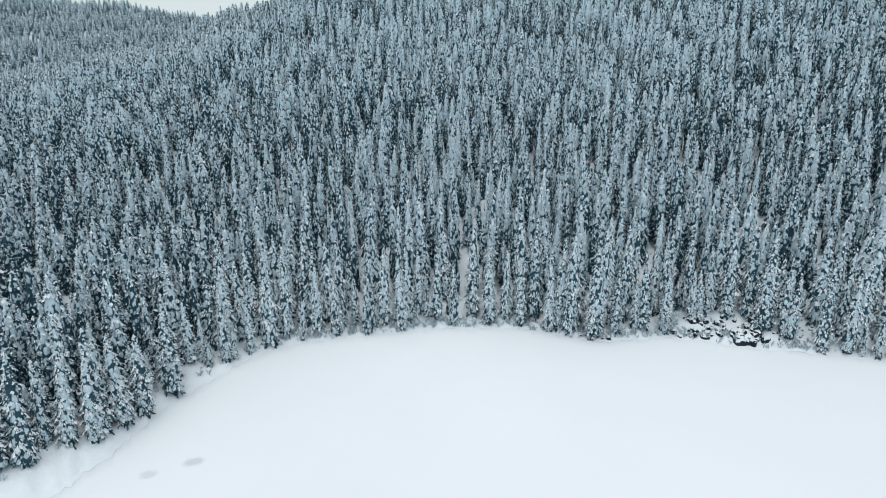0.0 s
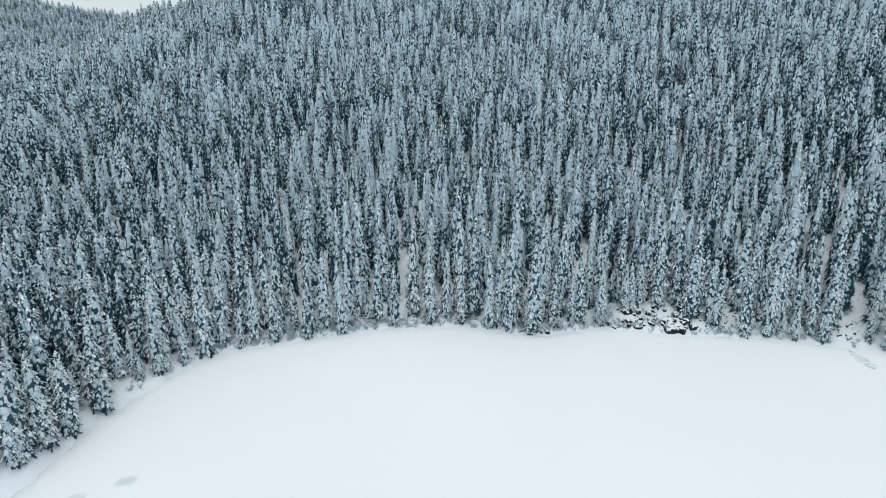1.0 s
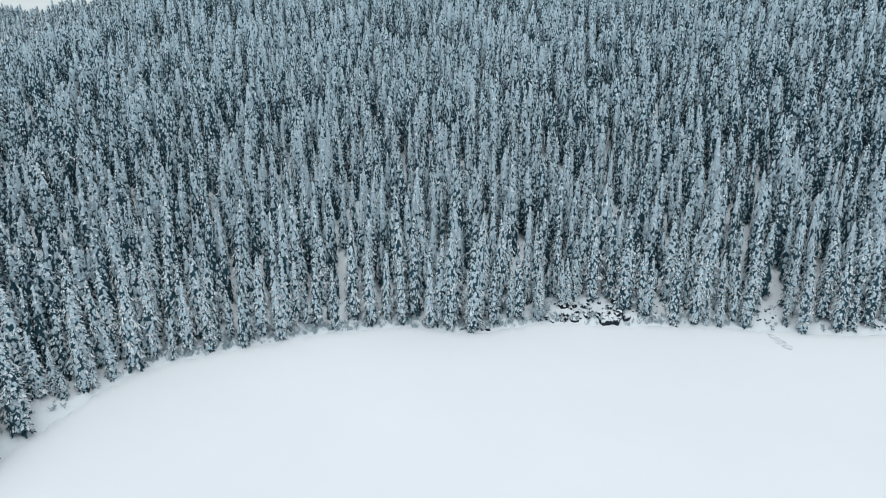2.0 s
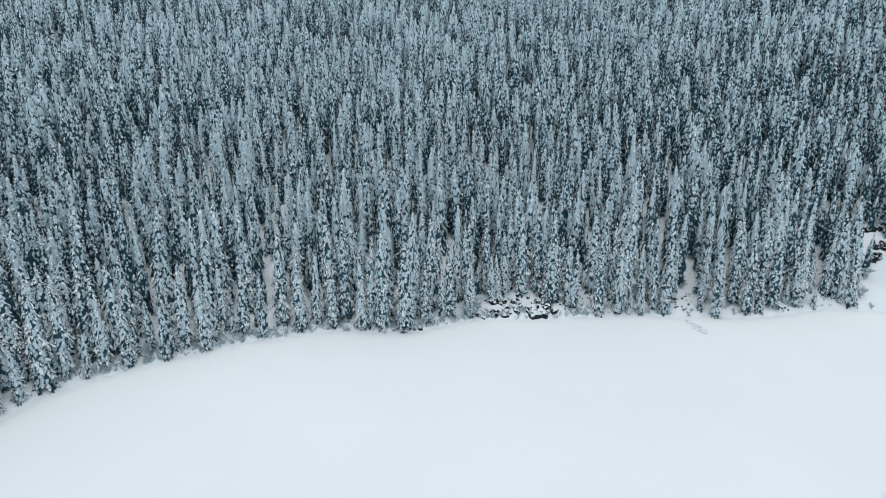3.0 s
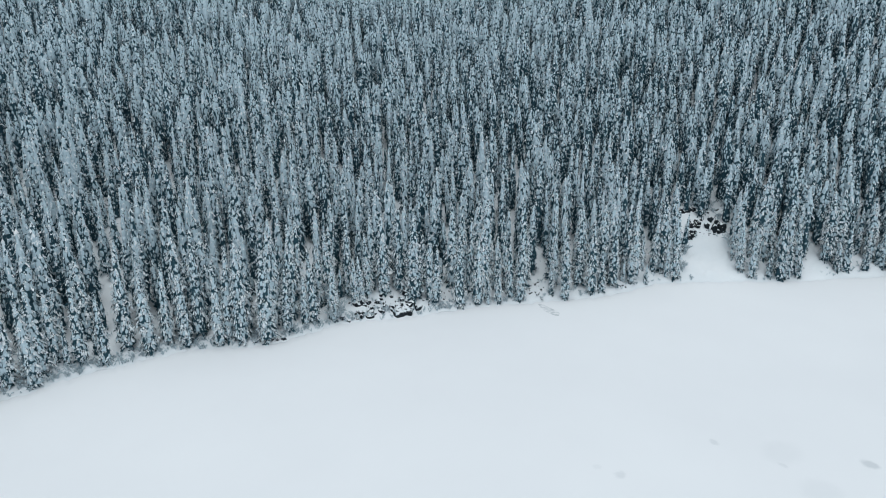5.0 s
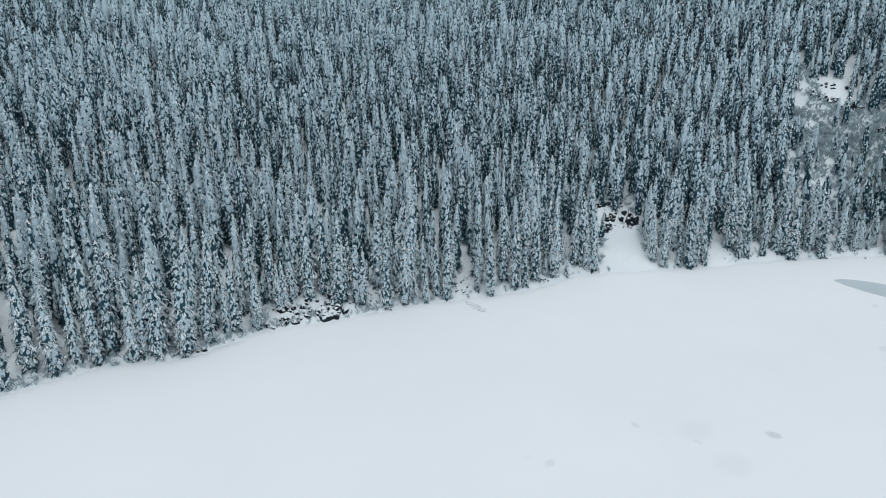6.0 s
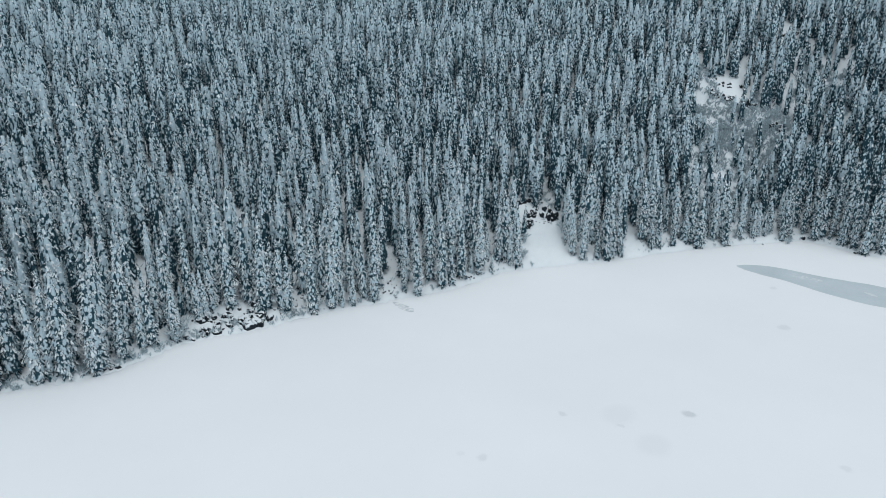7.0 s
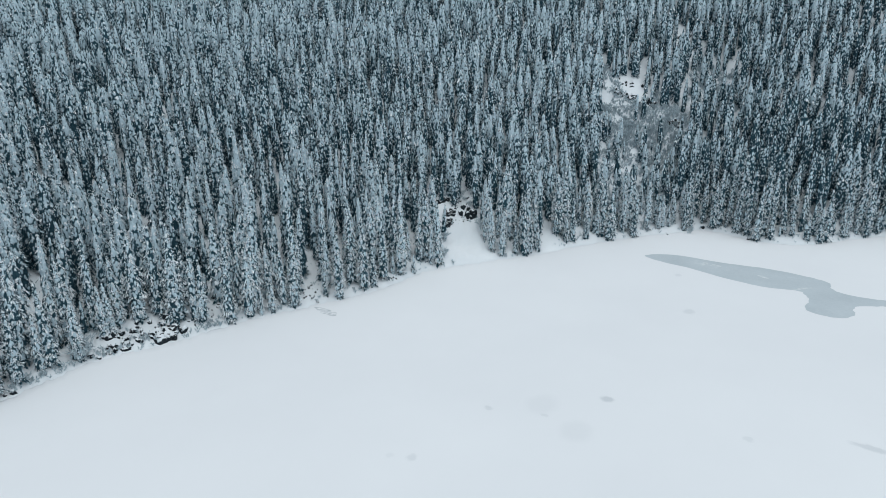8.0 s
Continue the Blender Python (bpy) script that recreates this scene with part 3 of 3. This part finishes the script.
def rock_kind(seed, bare=0.28):
    """A blocky boulder with a snow cap, about a metre in half size."""
    r = np.random.RandomState(seed)
    bm = bmesh.new()
    bmesh.ops.create_icosphere(bm, subdivisions=3 if bare > 0.5 else 2, radius=1.0)
    cuts = [(Vector(r.normal(0, 1, 3)).normalized(), r.uniform(0.42, 0.8)) for _ in range(11)]
    for v in bm.verts:
        for n, far in cuts:
            over = v.co.dot(n) - far
            if over > 0:
                v.co -= n * over * 0.9
        v.co += v.co.normalized() * (noise.noise(v.co * 1.7 + Vector((seed, 0, 0))) * 0.30 + noise.noise(v.co * 4 + Vector((seed, 3, 0))) * 0.16)
    me = bpy.data.meshes.new("boulder")
    bm.to_mesh(me)
    me.materials.append(ROCK)
    for v in bm.verts:
        if v.co.z > bare + 0.60 * noise.noise(v.co * 2.1 + Vector((0, seed, 0))):
            v.co.x, v.co.y, v.co.z = v.co.x * 1.04, v.co.y * 1.04, v.co.z + 0.10 + 0.08 * noise.noise(v.co * 2)
        else:
            v.co *= 0.86
    cap = bpy.data.meshes.new("snow_cap")
    bm.to_mesh(cap)
    bm.free()
    cap.materials.append(SNOW)
    for p in cap.polygons:
        p.use_smooth = True
    rock = tagged(new("rock", me), "dark wet boulder capped with snow at the forest edge", "rock", "lakeside rocks")
    top = new("snow_cap", cap)
    top.parent = rock
    tagged(top, "thick white snow cap")
    return rock


rock_kinds = [rock_kind(k) for k in range(6)]
dark_kinds = [rock_kind(k + 10, 0.56) for k in range(4)]
put_so_far = {}


def put_rock(px, py, sx, sy, sz, turned, label="", sink=0.35, kinds=rock_kinds):
    count = put_so_far.get(len(kinds), 0)
    src = kinds[count % len(kinds)]
    gz = float(height_at(np.array([px]), np.array([py]))[0])
    m = pose(px, py, gz + sz * (1 - sink) - sz * 0.5, 0, 0, turned)
    ob = src if count < len(kinds) else copy_thing(src, m)
    ob.matrix_basis = m @ Matrix.Diagonal((sx, sy, sz, 1))
    tagged(ob, label)
    put_so_far[len(kinds)] = count + 1


def rocks_between(x0, y0, x1, y1, depth, count, small, large, seed, label="dark wet boulder capped with snow on the lakeshore", kinds=rock_kinds):
    """Boulders strewn along a line and up the slope behind it."""
    r = np.random.RandomState(seed)
    for k in range(count):
        u, back = r.uniform(0, 1), r.uniform(0, depth)
        px, py = x0 + (x1 - x0) * u, y0 + (y1 - y0) * u
        n = math.hypot(px, py)
        q = r.uniform(small, large)
        put_rock(px * (1 + back / n), py * (1 + back / n), q * r.uniform(0.8, 1.4), q * r.uniform(0.7, 1.2), q * r.uniform(0.8, 1.5), r.uniform(0, 360), label, kinds=kinds)


rocks_between(68.5, 163.6, 83, 161.6, 9, 52, 0.35, 1.15, 1)
rocks_between(84, 159.8, 93.5, 157.2, 3, 20, 0.9, 2.0, 2)
rocks_between(84, 159.6, 92, 157.4, 3.5, 12, 0.9, 1.7, 33, "black wet rock with little snow at the lakeshore", dark_kinds)
rocks_between(72, 162.8, 82, 161.5, 4, 14, 0.5, 1.1, 34, "black wet rock with little snow at the lakeshore", dark_kinds)
rocks_between(84, 163, 94, 160.5, 7, 18, 0.5, 1.3, 20)
rocks_between(93, 157.8, 112, 159.5, 5, 16, 0.2, 0.6, 3)
rocks_between(41, 163.8, 49, 161.5, 1.0, 8, 0.3, 0.8, 4)
GULLY = "dark jagged rock in a snowy gully above the lake"
rocks_between(217.4, 152.4, 224.0, 149.8, 3, 26, 0.4, 1.4, 5, GULLY, dark_kinds)
rocks_between(213.8, 145.3, 221.1, 143.8, 4, 28, 0.35, 1.3, 25, GULLY, dark_kinds)
rocks_between(206.6, 142.9, 213.2, 141.8, 3, 24, 0.4, 1.6, 6, GULLY, dark_kinds)
rocks_between(212.1, 142.8, 222.8, 137.3, 3, 20, 0.2, 0.55, 22, GULLY)
rocks_between(222.7, 146.3, 232.9, 144.3, 5, 12, 0.3, 0.9, 28, GULLY)
rocks_between(230, 139.8, 232, 137.6, 2, 7, 0.5, 1.1, 27, GULLY, dark_kinds)
rocks_between(234, 137, 238, 134, 2, 4, 0.9, 1.6, 26, GULLY)
for px, py, q, a in ((224.3, 140.2, 2.2, 20), (226.2, 138.8, 2.4, 75), (222.6, 142.4, 1.5, 130), (228.2, 141.8, 2.0, 200), (224.6, 137.6, 1.3, 310), (229.5, 139.0, 1.4, 50), (226.5, 143.6, 1.5, 95)):
    put_rock(px, py, q * 1.1, q * 0.85, q * 1.25, a, "large black wet rock beside a dark gully opening", 0.3, dark_kinds)
CLIFF = "dark rock ledge with snow in a steep clearing"
rocks_between(355, 122, 361, 108, 5, 20, 0.6, 1.6, 7, CLIFF)
rocks_between(365.2, 106, 367.4, 101, 2, 10, 1.2, 2.4, 23, CLIFF, dark_kinds)
rocks_between(366, 123, 372, 110, 4, 10, 0.6, 1.3, 24, CLIFF)
rocks_between(362, 94, 366.5, 86, 2, 14, 0.8, 1.8, 8, CLIFF, dark_kinds)
rocks_between(424, 106, 430, 99, 3, 8, 0.8, 1.8, 9, CLIFF)
rocks_between(450, 64, 458, 56, 4, 9, 1.0, 2.4, 10, CLIFF)
rocks_between(357, 66, 361, 63, 2, 3, 0.8, 1.2, 12, CLIFF)
rocks_between(131, 147.5, 138, 146, 7, 14, 0.2, 0.55, 11)
rocks_between(100, 165, 118, 164, 12, 12, 0.4, 1.0, 14)
rocks_between(310, 56.5, 312, 56, 1, 1, 1.0, 1.1, 13)
rocks_between(303, 34.8, 303.4, 33.6, 0.5, 2, 0.7, 0.9, 15)
rocks_between(291, 68, 293, 66, 1, 2, 0.7, 1.0, 16)
rocks_between(164, 136, 168, 134.5, 1, 4, 0.3, 0.6, 17)


def fallen_trunk(px, py, length, thick, turned, tilt, label):
    """A lying tapered trunk with stubs of broken limbs and snow along its top."""
    bm = bmesh.new()
    bmesh.ops.create_cone(bm, segments=8, radius1=thick, radius2=thick * 0.5, depth=length, cap_ends=True)
    bmesh.ops.rotate(bm, verts=bm.verts[:], matrix=Euler((0, radians(90), 0)).to_matrix())
    for k in range(5):
        part = bmesh.ops.create_cone(bm, segments=5, radius1=thick * 0.3, radius2=thick * 0.12, depth=1.2, cap_ends=True)["verts"]
        bmesh.ops.rotate(bm, verts=part, matrix=Euler((radians(50 - 25 * k), radians(20 * k), 0)).to_matrix())
        bmesh.ops.translate(bm, verts=part, vec=(length * (-0.3 + 0.15 * k), 0, thick * 0.8))
    me = bpy.data.meshes.new("fallen_trunk")
    bm.to_mesh(me)
    bm.free()
    me.materials.append(BARK)
    log = tagged(new("fallen_trunk", me), label, "fallen tree")
    bm = bmesh.new()
    bmesh.ops.create_cone(bm, segments=8, radius1=thick * 0.95, radius2=thick * 0.5, depth=length * 0.94, cap_ends=True)
    bmesh.ops.rotate(bm, verts=bm.verts[:], matrix=Euler((0, radians(90), 0)).to_matrix())
    for v in bm.verts:
        v.co.z = v.co.z * 0.7 + thick * 0.5
    top = bpy.data.meshes.new("snow")
    bm.to_mesh(top)
    bm.free()
    top.materials.append(SNOW)
    new("snow", top).parent = log
    gz = float(height_at(np.array([px]), np.array([py]))[0])
    log.matrix_basis = pose(px, py, gz + thick * 0.7, 0, tilt, turned)


fallen_trunk(135.4, 146.6, 4.5, 0.22, 20, 4, "dark fallen trunk with broken limbs half buried in snow")
fallen_trunk(134.0, 144.2, 3.4, 0.18, 70, 6, "dark fallen trunk with broken limbs half buried in snow")
fallen_trunk(277.6, 80.8, 6.0, 0.28, 115, -6, "pale fallen trunk under snow lying on the bank")

# ---- bare frosted shrubs ----


def shrub_kind(seed, height, stems, forks=4, twigs=4, stout=1.0):
    """A bush of forking twigs, each a thin tapered three-sided rod."""
    r = np.random.RandomState(seed)
    vs, fs = [], []

    def rod(a, b2, ra, rb):
        ra, rb, d = ra * stout, rb * stout, b2 - a
        side = np.cross(d, [0.3, 0.5, 0.8])
        side /= np.linalg.norm(side)
        other = np.cross(d, side)
        other /= np.linalg.norm(other)
        k = len(vs)
        for p, q in ((a, ra), (b2, rb)):
            for t in range(3):
                vs.append(p + q * (side * math.cos(2.094 * t) + other * math.sin(2.094 * t)))
        for t in range(3):
            c = (t + 1) % 3
            fs.extend([(k + t, k + c, k + 3 + c), (k + t, k + 3 + c, k + 3 + t)])

    for _ in range(stems):
        a = r.uniform(0, 6.283)
        out = r.uniform(0.1, 0.5)
        foot = np.array([r.uniform(-0.15, 0.15) * height, r.uniform(-0.15, 0.15) * height, -0.2])
        mid = foot + height * r.uniform(0.4, 0.6) * np.array([out * math.cos(a), out * math.sin(a), 1.0])
        rod(foot, mid, 0.030, 0.024)
        for _ in range(forks):
            b2 = a + r.normal(0, 0.9)
            o = r.uniform(0.2, 0.9)
            end = mid + height * r.uniform(0.3, 0.5) * np.array([o * math.cos(b2), o * math.sin(b2), r.uniform(0.4, 1.0)])
            rod(mid, end, 0.026, 0.018)
            for _ in range(twigs):
                w = mid + (end - mid) * r.uniform(0.4, 0.9)
                rod(w, w + height * 0.22 * np.array([*r.normal(0, 0.6, 2), r.uniform(0.1, 0.9)]), 0.024, 0.014)
    return vs, fs


shrub_meshes = [link_mesh("shrub", *shrub_kind(60 + k, 1.0, 7, 3, 2), [TWIG]) for k in range(4)]


def shrubs(spots, low, high, label, group, seed):
    r = np.random.RandomState(seed)
    for k, (px, py) in enumerate(spots):
        ob = new("shrub", shrub_meshes[k % 4])
        q = r.uniform(low, high)
        gz = float(height_at(np.array([px]), np.array([py]))[0])
        ob.matrix_basis = pose(px, py, gz, 0, 0, r.uniform(0, 360)) @ Matrix.Diagonal((q, q, q, 1))
        tagged(ob, label, "shrub", group)


r = np.random.RandomState(77)
spots = []
for _ in range(80):
    a = r.uniform(-14, 52)
    d = shore_at(np.array([a]))[0] + r.uniform(0.2, 3.0)
    spots.append((d * math.sin(radians(a)), d * math.cos(radians(a))))
shrubs(spots, 0.7, 1.6, "low bare shrub frosted with snow on the bank", "bank shrubs", 1)
spots = [(345 + u + r.uniform(-12, 12), 104 - 0.9 * u + r.uniform(-14, 14)) for u in np.linspace(-14, 24, 120)]
shrubs(spots, 3.0, 6.0, "bare frosted deciduous shrub on the rocky slope", "slope shrubs", 2)
spots = [(364 + r.uniform(-12, 8), 86 + r.uniform(-9, 9)) for _ in range(14)]
shrubs(spots, 2.6, 4.8, "bare frosted deciduous shrub on the rocky slope", "slope shrubs", 3)
spots = [(68, 167), (66.5, 166), (70, 169), (222, 131), (225, 128), (229, 126), (227, 148), (230, 151), (233, 147), (236, 150), (224, 152), (239, 146), (231, 143), (235, 141), (203, 138), (194, 132.5), (195.5, 133), (268, 95), (300, 60)]
shrubs(spots, 3.0, 6.0, "bare frosted deciduous bush among the spruces", "edge bushes", 4)

# low brush under the first trees and in the clearings, too thick to count
def brush():
    r = np.random.RandomState(91)
    a = r.uniform(-41, 95, 1250)
    d = shore_at(a) + 0.4 + 30 * r.uniform(0, 1, len(a)) ** 1.8
    bx, by = d * np.sin(np.radians(a)), d * np.cos(np.radians(a))
    keep = (wave(bx, by, 22, 12) > -0.55) & (d - shore_at(a) > np.interp(a, [-37, -29, -17, -9], [6.5, 2.6, 0.7, 0]))
    fa = r.uniform(-17, 34, 420)
    fd = shore_at(fa) + r.uniform(-0.3, 3.2, len(fa))
    bx, by = np.r_[bx[keep], fd * np.sin(np.radians(fa))], np.r_[by[keep], fd * np.cos(np.radians(fa))]
    keep = np.ones(len(bx), bool)
    for cx, cy, rad in ((208, 127, 9), (214, 133, 8)):
        keep &= np.hypot(bx - cx, by - cy) > rad
    ux, uy = r.uniform(290, 425, 4200), r.uniform(60, 135, 4200)
    wild = scrub(ux, uy) & (wave(ux, uy, 14, 13) > -0.7) & (np.hypot(ux - 369, (uy - 115) * 0.8) > 7)
    plain = len(bx[keep])
    bx, by = np.r_[bx[keep], ux[wild]], np.r_[by[keep], uy[wild]]
    bz, q, t = height_at(bx, by), r.uniform(0.6, 2.0, len(bx)) * np.where(np.arange(len(bx)) < plain, 1, 2.0), r.uniform(0, 6.283, len(bx))
    kinds = [shrub_kind(80 + k, 1.0, 3, 3, 0, 2.4) for k in range(5)]
    vs, fs, at = [], [], 0
    for k in range(len(bx)):
        v, f = np.array(kinds[k % 5][0]), np.array(kinds[k % 5][1])
        c, sn = math.cos(t[k]), math.sin(t[k])
        vs.append(np.stack([(v[:, 0] * c - v[:, 1] * sn) * q[k] * 1.2 + bx[k], (v[:, 0] * sn + v[:, 1] * c) * q[k] * 1.2 + by[k], v[:, 2] * q[k] + bz[k]], -1))
        fs.append(f + at)
        at += len(v)
    ob = new("frosted_brush", link_mesh("frosted_brush", np.concatenate(vs), np.concatenate(fs), [TWIG]))
    tagged(ob, "low bare brush white with frost under the spruces", "brush", kind="stuff")


brush()
